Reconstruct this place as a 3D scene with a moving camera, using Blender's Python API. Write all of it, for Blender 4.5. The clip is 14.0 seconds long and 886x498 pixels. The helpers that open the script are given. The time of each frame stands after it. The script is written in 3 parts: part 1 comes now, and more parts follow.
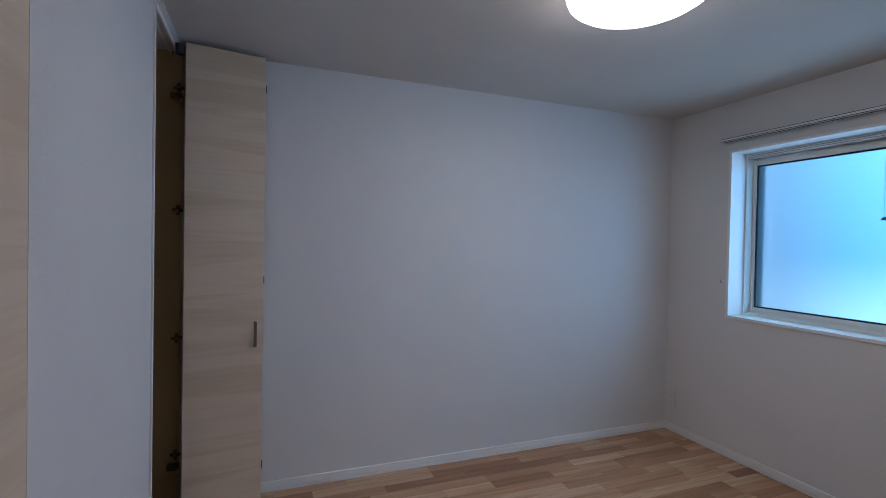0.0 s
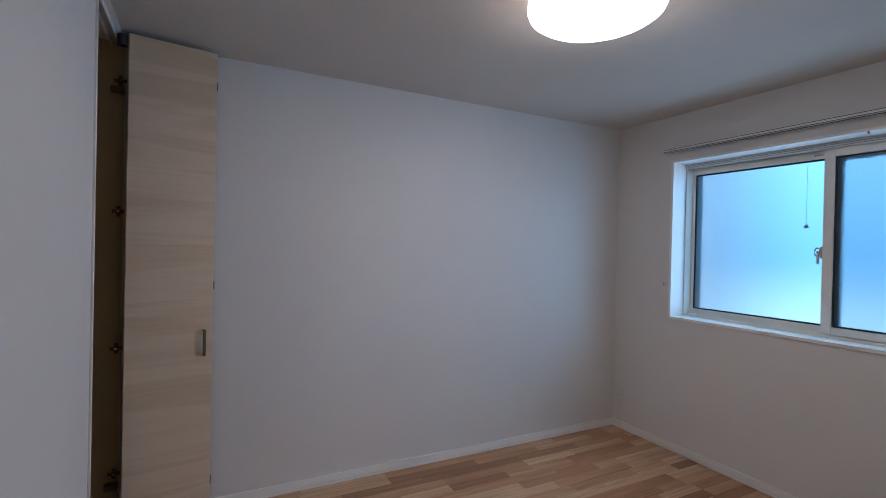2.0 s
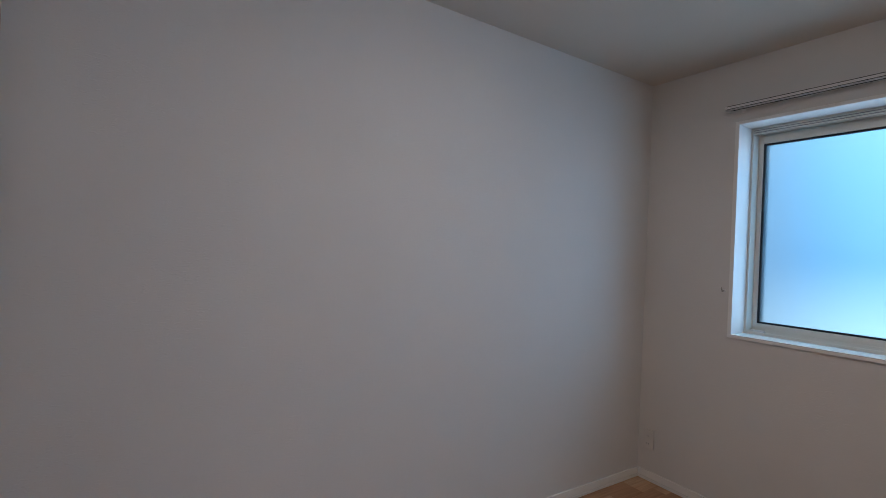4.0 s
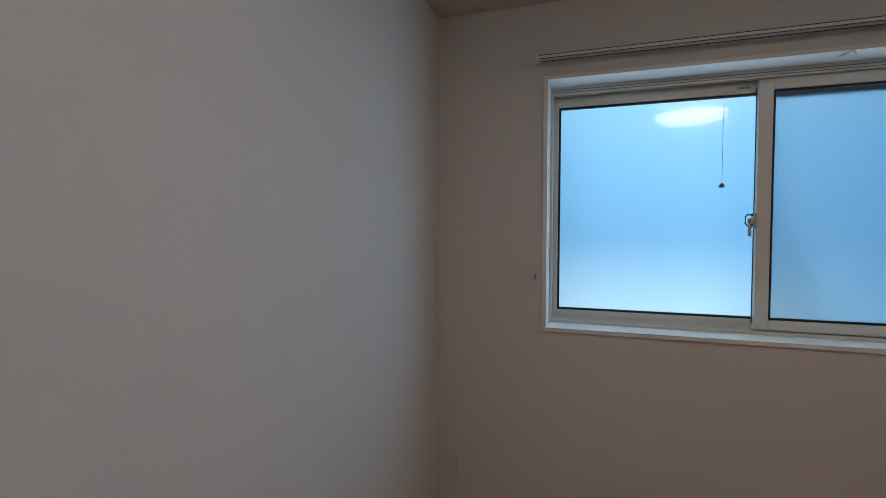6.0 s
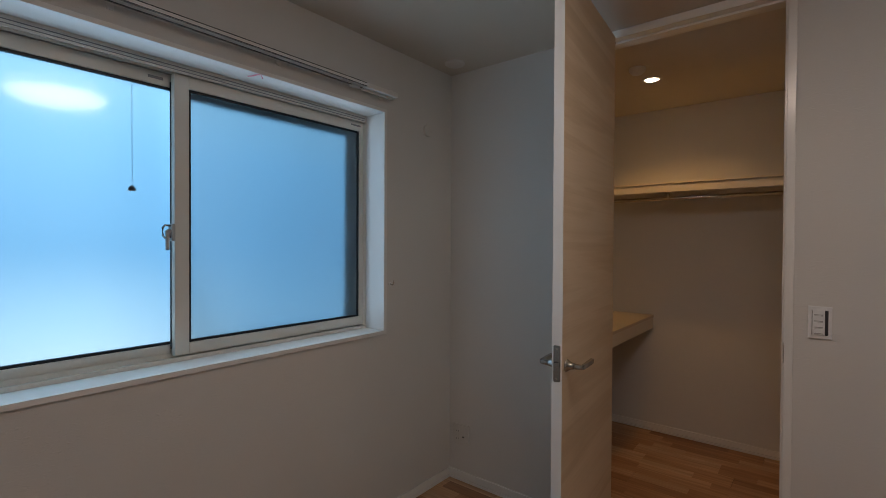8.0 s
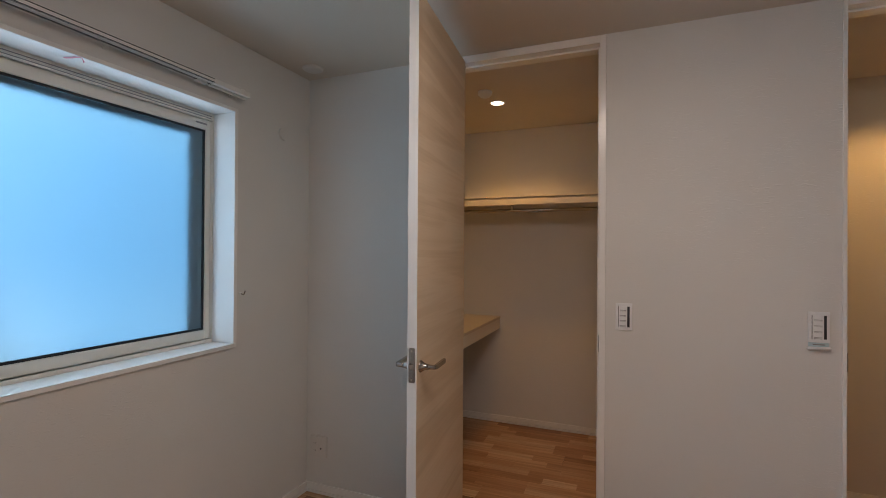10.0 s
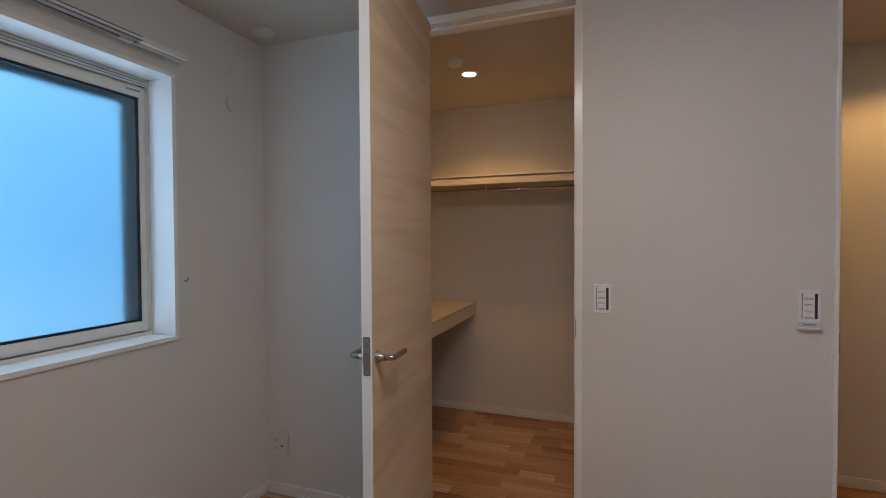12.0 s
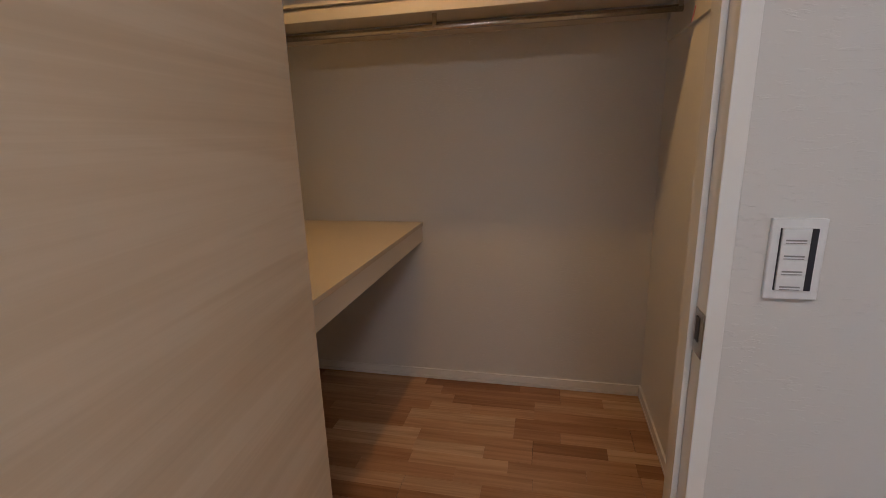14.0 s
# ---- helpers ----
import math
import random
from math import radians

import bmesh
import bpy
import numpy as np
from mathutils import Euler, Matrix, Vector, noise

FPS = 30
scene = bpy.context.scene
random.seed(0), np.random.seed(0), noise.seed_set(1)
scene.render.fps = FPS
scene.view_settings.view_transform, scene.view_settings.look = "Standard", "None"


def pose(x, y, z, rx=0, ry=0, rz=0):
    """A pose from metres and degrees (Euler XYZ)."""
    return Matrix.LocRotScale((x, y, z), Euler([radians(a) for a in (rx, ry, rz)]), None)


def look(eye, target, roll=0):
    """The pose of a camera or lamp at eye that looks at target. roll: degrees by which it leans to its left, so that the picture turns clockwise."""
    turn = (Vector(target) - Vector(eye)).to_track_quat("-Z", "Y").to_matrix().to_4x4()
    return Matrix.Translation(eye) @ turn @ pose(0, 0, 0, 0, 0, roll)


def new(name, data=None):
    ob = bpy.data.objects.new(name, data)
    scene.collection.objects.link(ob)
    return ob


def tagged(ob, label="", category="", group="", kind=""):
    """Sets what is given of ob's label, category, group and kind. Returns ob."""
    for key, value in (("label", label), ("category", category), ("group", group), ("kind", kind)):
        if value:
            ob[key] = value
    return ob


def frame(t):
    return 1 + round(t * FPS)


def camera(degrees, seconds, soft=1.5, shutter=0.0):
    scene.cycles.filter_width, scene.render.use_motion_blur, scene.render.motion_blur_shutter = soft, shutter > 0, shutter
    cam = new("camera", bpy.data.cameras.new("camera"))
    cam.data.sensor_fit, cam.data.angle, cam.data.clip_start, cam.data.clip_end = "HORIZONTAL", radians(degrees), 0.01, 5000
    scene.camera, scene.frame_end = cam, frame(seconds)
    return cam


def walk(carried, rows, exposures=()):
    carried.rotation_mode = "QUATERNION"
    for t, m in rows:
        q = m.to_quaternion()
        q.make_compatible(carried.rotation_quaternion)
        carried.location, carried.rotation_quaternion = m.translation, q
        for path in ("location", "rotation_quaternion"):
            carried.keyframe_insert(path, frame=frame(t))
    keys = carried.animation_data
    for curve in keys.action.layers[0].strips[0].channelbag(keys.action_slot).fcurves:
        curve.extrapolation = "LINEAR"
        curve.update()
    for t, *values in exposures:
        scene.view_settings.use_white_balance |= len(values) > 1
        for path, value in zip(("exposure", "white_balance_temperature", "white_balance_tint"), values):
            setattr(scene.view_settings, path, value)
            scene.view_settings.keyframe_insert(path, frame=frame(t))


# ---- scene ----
cam = camera(86.8, 14.0, soft=0.7)
PATH = [
    (0, (-2.957, -2.779, 1.421), (-2.24, -0.912, 1.391), 1.1),
    (0.5, (-2.962, -2.776, 1.424), (-2.161, -0.943, 1.392), 0.8),
    (1, (-2.97, -2.773, 1.425), (-2.116, -0.965, 1.403), 0.9),
    (1.5, (-2.98, -2.766, 1.428), (-2.094, -0.973, 1.413), 1.2),
    (2, (-3.004, -2.757, 1.429), (-2.092, -0.977, 1.415), 1.3),
    (2.5, (-3.016, -2.703, 1.408), (-2.097, -0.927, 1.38), 1.4),
    (2.7, (-2.979, -2.648, 1.394), (-2.074, -0.865, 1.359), 1.3),
    (4.8, (-2.487, -1.303, 1.33), (-1.215, 0.24, 1.29), 1.3),
    (5, (-2.469, -1.26, 1.371), (-1.143, 0.235, 1.293), 0.7),
    (5.5, (-2.357, -1.014, 1.387), (-0.73, 0.144, 1.285), 0.5),
    (6, (-2.142, -0.731, 1.379), (-0.244, -0.104, 1.313), 0.2),
    (6.5, (-1.991, -0.601, 1.366), (0.008, -0.555, 1.321), 0.5),
    (7, (-1.84, -0.598, 1.369), (0.079, -1.157, 1.308), 0.9),
    (7.5, (-1.73, -0.658, 1.401), (-0.113, -1.833, 1.359), 0.6),
    (8, (-1.721, -0.629, 1.403), (-0.47, -2.189, 1.378), 0.3),
    (8.5, (-1.725, -0.589, 1.407), (-0.709, -2.312, 1.394), -0.2),
    (9, (-1.722, -0.594, 1.409), (-0.844, -2.391, 1.412), -0.3),
    (9.2, (-1.732, -0.594, 1.406), (-0.893, -2.409, 1.421), -0.2),
    (11.5, (-1.768, -0.648, 1.403), (-1.081, -2.527, 1.388), 0.7),
    (12, (-1.765, -0.799, 1.367), (-1.086, -2.68, 1.325), -0.3),
    (12.5, (-1.649, -1.094, 1.359), (-1.019, -2.987, 1.227), -0.9),
    (13, (-1.569, -1.436, 1.33), (-1.028, -3.348, 1.099), -0.9),
    (13.3, (-1.510, -1.640, 1.322), (-0.985, -3.546, 1.018), -1.0),
    (13.6, (-1.434, -1.846, 1.306), (-0.928, -3.743, 0.924), -1.3),
    (14, (-1.382, -2.101, 1.308), (-0.945, -3.993, 0.827), -1.7),
]
walk(cam, [(t, look(eye, target, roll)) for t, eye, target, roll in PATH], exposures=[
    (0.0, 0.56, 5010, 10), (0.5, 0.59, 5140, 10.5), (1.5, 0.63, 5340, 12), (2.7, 0.68, 5500, 12.5), (4.8, 0.20, 6020, 12.5),
    (5.5, 0.08, 6200, 12.5), (7.0, -0.02, 6550, 13.5), (7.8, -0.12, 6230, 11.5), (8.2, 0.36, 6450, 13.5), (9.0, 0.72, 6420, 13.5), (11.5, 0.75, 6080, 12),
    (12.5, 0.79, 5740, 10.8), (14.0, 1.00, 5540, 9.6),
])

# ---- world, lights ----
world = bpy.data.worlds.new("world")
world.use_nodes = True
scene.world = world
wn = world.node_tree
sky = wn.nodes.new("ShaderNodeTexSky")
sky.sky_type, sky.sun_disc, sky.sun_elevation, sky.sun_rotation = "NISHITA", False, radians(35), radians(90)
wn.links.new(sky.outputs[0], wn.nodes["Background"].inputs[0])
wn.nodes["Background"].inputs[1].default_value = 0.06

LAMP_STRENGTH = 12.5
LAMP_COLOUR = (1.0, 0.815, 0.665, 1)
DOWNLIGHT_WATTS = 13.0
HALL_WATTS = 15.0
OUTSIDE_STRENGTH = 6.9
WINDOW_WATTS = 2.7
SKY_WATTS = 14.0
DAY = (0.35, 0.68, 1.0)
WARM = (1.0, 0.51, 0.14)

# daylight scattered by the frosted panes, in the window's opening
daylight = bpy.data.lights.new("window_daylight", "AREA")
daylight.shape, daylight.size, daylight.size_y = "RECTANGLE", 1.72, 1.04
daylight.energy, daylight.color = WINDOW_WATTS, (0.60, 0.82, 1.0)
new("window_daylight", daylight).matrix_basis = look((0.118, -1.400, 1.51), (-1.0, -1.400, 1.51))

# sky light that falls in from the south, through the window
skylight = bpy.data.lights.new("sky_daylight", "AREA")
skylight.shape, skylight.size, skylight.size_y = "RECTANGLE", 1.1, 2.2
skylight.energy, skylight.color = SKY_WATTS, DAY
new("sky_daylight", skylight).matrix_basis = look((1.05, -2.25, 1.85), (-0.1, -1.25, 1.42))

# ---- plan (metres) ----
H = 2.4            # ceiling
YC = -2.85         # wall with the two doors
XD = -3.36         # wall with the wardrobe
T = 0.12           # wall thickness
WIC_Y, WIC_X = -4.36, -1.85
HALL_Y, HALL_X = -3.93, -4.3


# ---- materials ----
def nodes_of(name):
    m = bpy.data.materials.new(name)
    m.use_nodes = True
    return m, m.node_tree, m.node_tree.nodes["Principled BSDF"]


def link(t, a, b):
    t.links.new(a, b)


def coords(t, scale, kind="Object", shift=False):
    c = t.nodes.new("ShaderNodeTexCoord")
    mp = t.nodes.new("ShaderNodeMapping")
    mp.inputs["Scale"].default_value = scale
    link(t, c.outputs[kind], mp.inputs["Vector"])
    if shift:
        info = t.nodes.new("ShaderNodeObjectInfo")
        mul = t.nodes.new("ShaderNodeMath")
        mul.operation = "MULTIPLY"
        mul.inputs[1].default_value = 37.0
        link(t, info.outputs["Random"], mul.inputs[0])
        link(t, mul.outputs[0], mp.inputs["Location"])
    return mp.outputs[0]


def noise_node(t, vec, scale, detail=4.0, rough=0.55, distort=0.0):
    n = t.nodes.new("ShaderNodeTexNoise")
    n.inputs["Scale"].default_value, n.inputs["Detail"].default_value = scale, detail
    n.inputs["Roughness"].default_value, n.inputs["Distortion"].default_value = rough, distort
    link(t, vec, n.inputs["Vector"])
    return n.outputs["Fac"]


def ramp(t, fac, stops):
    r = t.nodes.new("ShaderNodeValToRGB")
    e = r.color_ramp.elements
    while len(e) < len(stops):
        e.new(0.5)
    for el, (p, c) in zip(e, stops):
        el.position, el.color = p, (*c, 1)
    link(t, fac, r.inputs["Fac"])
    return r.outputs["Color"]


def bump(t, bsdf, height, strength, distance):
    b = t.nodes.new("ShaderNodeBump")
    b.inputs["Strength"].default_value, b.inputs["Distance"].default_value = strength, distance
    link(t, height, b.inputs["Height"])
    link(t, b.outputs[0], bsdf.inputs["Normal"])


def wallpaper(name, low, high):
    """Embossed vinyl wallpaper: short horizontal ridges, faint cloudiness."""
    m, t, b = nodes_of(name)
    fine = noise_node(t, coords(t, (42, 42, 160)), 1.0, 5, 0.6)
    broad = noise_node(t, coords(t, (1.2, 1.2, 1.2)), 1.0, 3)
    link(t, ramp(t, broad, [(0.3, low), (0.7, high)]), b.inputs["Base Color"])
    b.inputs["Roughness"].default_value = 0.75
    b.inputs["Specular IOR Level"].default_value = 0.25
    patch = noise_node(t, coords(t, (7, 7, 7)), 1.0, 2)
    flecks = ramp(t, fine, [(0.56, (0, 0, 0)), (0.66, (1, 1, 1))])
    where = ramp(t, patch, [(0.40, (0.12, 0.12, 0.12)), (0.62, (1, 1, 1))])
    relief = t.nodes.new("ShaderNodeMath")
    relief.operation = "MULTIPLY"
    link(t, flecks, relief.inputs[0])
    link(t, where, relief.inputs[1])
    bump(t, b, relief.outputs[0], 0.40, 0.0018)
    return m


def paint(name, colour, rough=0.4, grain=180.0, strength=0.06):
    m, t, b = nodes_of(name)
    n = noise_node(t, coords(t, (1, 1, 1)), grain, 3)
    big = noise_node(t, coords(t, (1, 1, 1)), 3.0, 3)
    dark = tuple(c * 0.95 for c in colour)
    link(t, ramp(t, big, [(0.35, dark), (0.65, colour)]), b.inputs["Base Color"])
    b.inputs["Roughness"].default_value = rough
    bump(t, b, n, strength, 0.0006)
    return m


def plain(name, colour, rough=0.5, metal=0.0):
    m, t, b = nodes_of(name)
    n = noise_node(t, coords(t, (1, 1, 1)), 60.0, 3)
    link(t, ramp(t, n, [(0.3, tuple(c * 0.92 for c in colour)), (0.7, colour)]), b.inputs["Base Color"])
    b.inputs["Roughness"].default_value, b.inputs["Metallic"].default_value = rough, metal
    return m


def veneer(name, light, mid, dark):
    """Pale printed wood sheet whose grain runs level across the leaf."""
    m, t, b = nodes_of(name)
    wide = noise_node(t, coords(t, (0.6, 0.6, 7.5)), 1.0, 5, 0.5, 1.1)
    grain = noise_node(t, coords(t, (0.8, 0.8, 95.0)), 1.0, 6, 0.6, 0.6)
    mixer = t.nodes.new("ShaderNodeMath")
    mixer.operation = "MULTIPLY_ADD"
    mixer.inputs[1].default_value = 0.24
    scaled = t.nodes.new("ShaderNodeMath")
    scaled.operation = "MULTIPLY"
    scaled.inputs[1].default_value = 0.8
    link(t, wide, scaled.inputs[0])
    link(t, grain, mixer.inputs[0])
    link(t, scaled.outputs[0], mixer.inputs[2])
    link(t, ramp(t, mixer.outputs[0], [(0.39, dark), (0.485, mid), (0.545, light), (0.65, mid)]), b.inputs["Base Color"])
    b.inputs["Roughness"].default_value = 0.48
    bump(t, b, grain, 0.12, 0.0008)
    return m


def flooring(name):
    """Strip flooring in beech-like tones, one tone per strip."""
    m, t, b = nodes_of(name)
    info = t.nodes.new("ShaderNodeObjectInfo")
    tone = ramp(t, info.outputs["Random"], [(0.0, (0.29, 0.140, 0.066)), (0.13, (0.385, 0.200, 0.098)), (0.42, (0.475, 0.270, 0.142)), (0.72, (0.565, 0.350, 0.198)), (1.0, (0.675, 0.48, 0.305))])
    grain = noise_node(t, coords(t, (1.8, 42, 42), shift=True), 1.0, 6, 0.62, 0.9)
    cloud = noise_node(t, coords(t, (1.5, 9, 9), shift=True), 1.0, 3, 0.5, 0.4)
    shade = ramp(t, grain, [(0.3, (0.60, 0.50, 0.42)), (0.60, (1, 1, 1))])
    patch = ramp(t, cloud, [(0.35, (0.84, 0.79, 0.74)), (0.65, (1.05, 1.03, 1.0))])
    col = tone
    for layer in (shade, patch):
        mul = t.nodes.new("ShaderNodeMix")
        mul.data_type, mul.blend_type = "RGBA", "MULTIPLY"
        mul.inputs["Factor"].default_value = 0.85
        link(t, col, mul.inputs[6])
        link(t, layer, mul.inputs[7])
        col = mul.outputs[2]
    link(t, col, b.inputs["Base Color"])
    b.inputs["Roughness"].default_value = 0.36
    bump(t, b, grain, 0.1, 0.0006)
    return m


def glowing(name, colour, strength):
    m, t, b = nodes_of(name)
    b.inputs["Base Color"].default_value = (0.85, 0.85, 0.85, 1)
    b.inputs["Emission Color"].default_value = colour
    b.inputs["Emission Strength"].default_value = strength
    return m


def frosted_glass(name):
    m, t, b = nodes_of(name)
    n = noise_node(t, coords(t, (1, 1, 1)), 700.0, 3)
    b.inputs["Base Color"].default_value = (0.170, 0.180, 0.185, 1)
    b.inputs["Transmission Weight"].default_value = 1.0
    b.inputs["Roughness"].default_value = 0.32
    b.inputs["IOR"].default_value = 1.3
    b.inputs["Coat Weight"].default_value = 1.0
    b.inputs["Coat Roughness"].default_value = 0.075
    bump(t, b, n, 0.05, 0.0005)
    return m


def screen_mesh(name):
    """Fine woven screen, too fine to see thread by thread."""
    m, t, b = nodes_of(name)
    clear = t.nodes.new("ShaderNodeBsdfTransparent")
    mix = t.nodes.new("ShaderNodeMixShader")
    mix.inputs[0].default_value = 0.24
    b.inputs["Base Color"].default_value = (0.06, 0.065, 0.07, 1)
    link(t, clear.outputs[0], mix.inputs[1])
    link(t, b.outputs[0], mix.inputs[2])
    link(t, mix.outputs[0], t.nodes["Material Output"].inputs["Surface"])
    return m


def outside_glow(name):
    """Open sky above, a shaded blue middle distance and a bright ground, with haze and dimming painted in along Y."""
    m, t, b = nodes_of(name)
    geo = t.nodes.new("ShaderNodeNewGeometry")
    sep = t.nodes.new("ShaderNodeSeparateXYZ")
    link(t, geo.outputs["Position"], sep.inputs[0])
    up = t.nodes.new("ShaderNodeMapRange")
    up.inputs["From Min"].default_value, up.inputs["From Max"].default_value = -1.0, 4.0
    link(t, sep.outputs["Z"], up.inputs["Value"])
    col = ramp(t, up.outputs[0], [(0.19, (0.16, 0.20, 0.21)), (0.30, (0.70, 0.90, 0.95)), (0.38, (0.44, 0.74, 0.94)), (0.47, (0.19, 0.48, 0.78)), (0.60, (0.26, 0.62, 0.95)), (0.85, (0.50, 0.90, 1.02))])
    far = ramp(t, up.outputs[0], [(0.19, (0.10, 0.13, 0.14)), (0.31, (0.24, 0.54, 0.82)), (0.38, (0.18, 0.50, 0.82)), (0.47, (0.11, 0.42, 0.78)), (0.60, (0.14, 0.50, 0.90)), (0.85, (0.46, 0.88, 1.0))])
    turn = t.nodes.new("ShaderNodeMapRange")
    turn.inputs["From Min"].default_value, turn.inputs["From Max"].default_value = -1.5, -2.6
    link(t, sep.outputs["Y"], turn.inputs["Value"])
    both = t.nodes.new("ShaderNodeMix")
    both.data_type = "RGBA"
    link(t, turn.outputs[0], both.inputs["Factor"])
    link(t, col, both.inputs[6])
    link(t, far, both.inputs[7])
    # haze painted into the glow: paler towards the north end
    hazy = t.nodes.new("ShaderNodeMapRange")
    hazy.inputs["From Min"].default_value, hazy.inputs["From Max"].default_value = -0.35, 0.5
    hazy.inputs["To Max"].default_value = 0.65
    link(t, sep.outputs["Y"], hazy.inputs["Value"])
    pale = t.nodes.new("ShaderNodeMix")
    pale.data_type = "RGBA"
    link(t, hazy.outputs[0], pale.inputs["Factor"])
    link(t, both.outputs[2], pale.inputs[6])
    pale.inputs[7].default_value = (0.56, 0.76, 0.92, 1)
    col = pale.outputs[2]
    # glow painted dimmer towards both ends, which sets how bright the panes look
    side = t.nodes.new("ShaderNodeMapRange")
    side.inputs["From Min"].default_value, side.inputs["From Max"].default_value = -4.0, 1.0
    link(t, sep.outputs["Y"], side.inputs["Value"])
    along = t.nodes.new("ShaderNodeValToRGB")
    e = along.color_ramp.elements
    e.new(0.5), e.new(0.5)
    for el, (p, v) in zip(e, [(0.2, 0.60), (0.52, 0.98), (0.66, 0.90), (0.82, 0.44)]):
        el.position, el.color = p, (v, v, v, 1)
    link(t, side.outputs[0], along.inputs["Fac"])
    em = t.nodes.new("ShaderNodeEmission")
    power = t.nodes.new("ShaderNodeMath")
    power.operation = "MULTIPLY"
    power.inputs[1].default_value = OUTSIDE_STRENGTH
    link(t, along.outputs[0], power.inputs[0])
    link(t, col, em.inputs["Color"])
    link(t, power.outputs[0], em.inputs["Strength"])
    link(t, em.outputs[0], t.nodes["Material Output"].inputs["Surface"])
    return m


WALL = wallpaper("white_wallpaper", (0.665, 0.655, 0.640), (0.705, 0.695, 0.680))
# white paper, its colour browned and darkened for warm light off the floor
CEIL = wallpaper("ceiling_paper_bounce", (0.60, 0.550, 0.485), (0.64, 0.590, 0.525))
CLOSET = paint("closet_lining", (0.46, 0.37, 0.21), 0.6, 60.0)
SILL = paint("sill_laminate", (0.85, 0.845, 0.83), 0.11, 180.0, 0.03)
TRIM = paint("white_trim", (0.85, 0.845, 0.83), 0.2)
EDGE = paint("white_edge", (0.78, 0.77, 0.75), 0.42)
BOARD = paint("cream_board", (0.68, 0.63, 0.55), 0.42)
COUNTER = paint("counter_board", (0.56, 0.485, 0.38), 0.42)
VENEER = veneer("ash_veneer", (0.68, 0.565, 0.425), (0.632, 0.512, 0.370), (0.575, 0.455, 0.318))
FLOOR = flooring("strip_floor")
JOINT = plain("floor_joint", (0.10, 0.055, 0.03), 0.8)
FRAME = paint("window_resin", (0.78, 0.775, 0.725), 0.4)
GASKET = plain("black_gasket", (0.012, 0.014, 0.018), 0.5)
OUTER = plain("dark_outer_frame", (0.035, 0.045, 0.055), 0.5)
GLASS = frosted_glass("frosted_glass")
LOCK = plain("lock_grey", (0.5, 0.51, 0.5), 0.3)
MESH = screen_mesh("insect_screen")
METAL = plain("satin_nickel", (0.42, 0.405, 0.385), 0.27, 1.0)
STEEL = plain("rod_steel", (0.62, 0.58, 0.52), 0.25, 1.0)
BRONZE = plain("dull_bronze", (0.16, 0.12, 0.075), 0.45, 0.8)
PLASTIC = plain("white_plastic", (0.82, 0.83, 0.85), 0.3)
CAP = paint("warm_white_resin", (0.695, 0.68, 0.655), 0.5)
GREY = plain("grey_mark", (0.30, 0.30, 0.31), 0.5)
BLACK = plain("dark_slot", (0.03, 0.03, 0.04), 0.5)
RED = plain("red_tape", (0.70, 0.24, 0.31), 0.5)
PAPER = plain("pale_blue_paper", (0.55, 0.68, 0.72), 0.6)
LAMP = glowing("lamp_cover", LAMP_COLOUR, LAMP_STRENGTH)
LAMP_RIM = glowing("lamp_rim", LAMP_COLOUR, 1.0)
BULB = glowing("downlight_lens", (1.0, 0.86, 0.62, 1), 14.0)
OUTSIDE = outside_glow("outside")


# ---- mesh helpers ----
def box(bm, x0, x1, y0, y1, z0, z1, bevel=0.0, segs=2):
    r = bmesh.ops.create_cube(bm, size=1.0)
    bmesh.ops.scale(bm, vec=(abs(x1 - x0), abs(y1 - y0), abs(z1 - z0)), verts=r["verts"])
    bmesh.ops.translate(bm, vec=((x0 + x1) / 2, (y0 + y1) / 2, (z0 + z1) / 2), verts=r["verts"])
    if bevel:
        edges = list({e for v in r["verts"] for e in v.link_edges})
        bmesh.ops.bevel(bm, geom=edges, offset=bevel, segments=segs, affect="EDGES", profile=0.5)
    return bm


def boxed(*args, **kw):
    return box(bmesh.new(), *args, **kw)


def cyl(bm, a, b, r0, r1=None, segs=24):
    """A round bar from a to b."""
    a, b = Vector(a), Vector(b)
    turn = (b - a).to_track_quat("Z", "Y").to_matrix().to_4x4()
    m = Matrix.Translation((a + b) / 2) @ turn
    bmesh.ops.create_cone(bm, cap_ends=True, segments=segs, radius1=r0, radius2=r0 if r1 is None else r1, depth=(b - a).length, matrix=m)
    return bm


def lathe(bm, profile, centre, segs=48):
    """A turned shape about the upright axis through centre, from (radius, height) pairs."""
    rings = []
    for r, z in profile:
        if r < 1e-6:
            rings.append([bm.verts.new((centre[0], centre[1], centre[2] + z))])
        else:
            rings.append([bm.verts.new((centre[0] + r * math.cos(2 * math.pi * k / segs), centre[1] + r * math.sin(2 * math.pi * k / segs), centre[2] + z)) for k in range(segs)])
    for a, b in zip(rings, rings[1:]):
        for k in range(segs):
            n = (k + 1) % segs
            if len(a) == 1:
                bm.faces.new((a[0], b[k], b[n]))
            elif len(b) == 1:
                bm.faces.new((a[k], a[n], b[0]))
            else:
                bm.faces.new((a[k], a[n], b[n], b[k]))
    bmesh.ops.recalc_face_normals(bm, faces=bm.faces)
    return bm


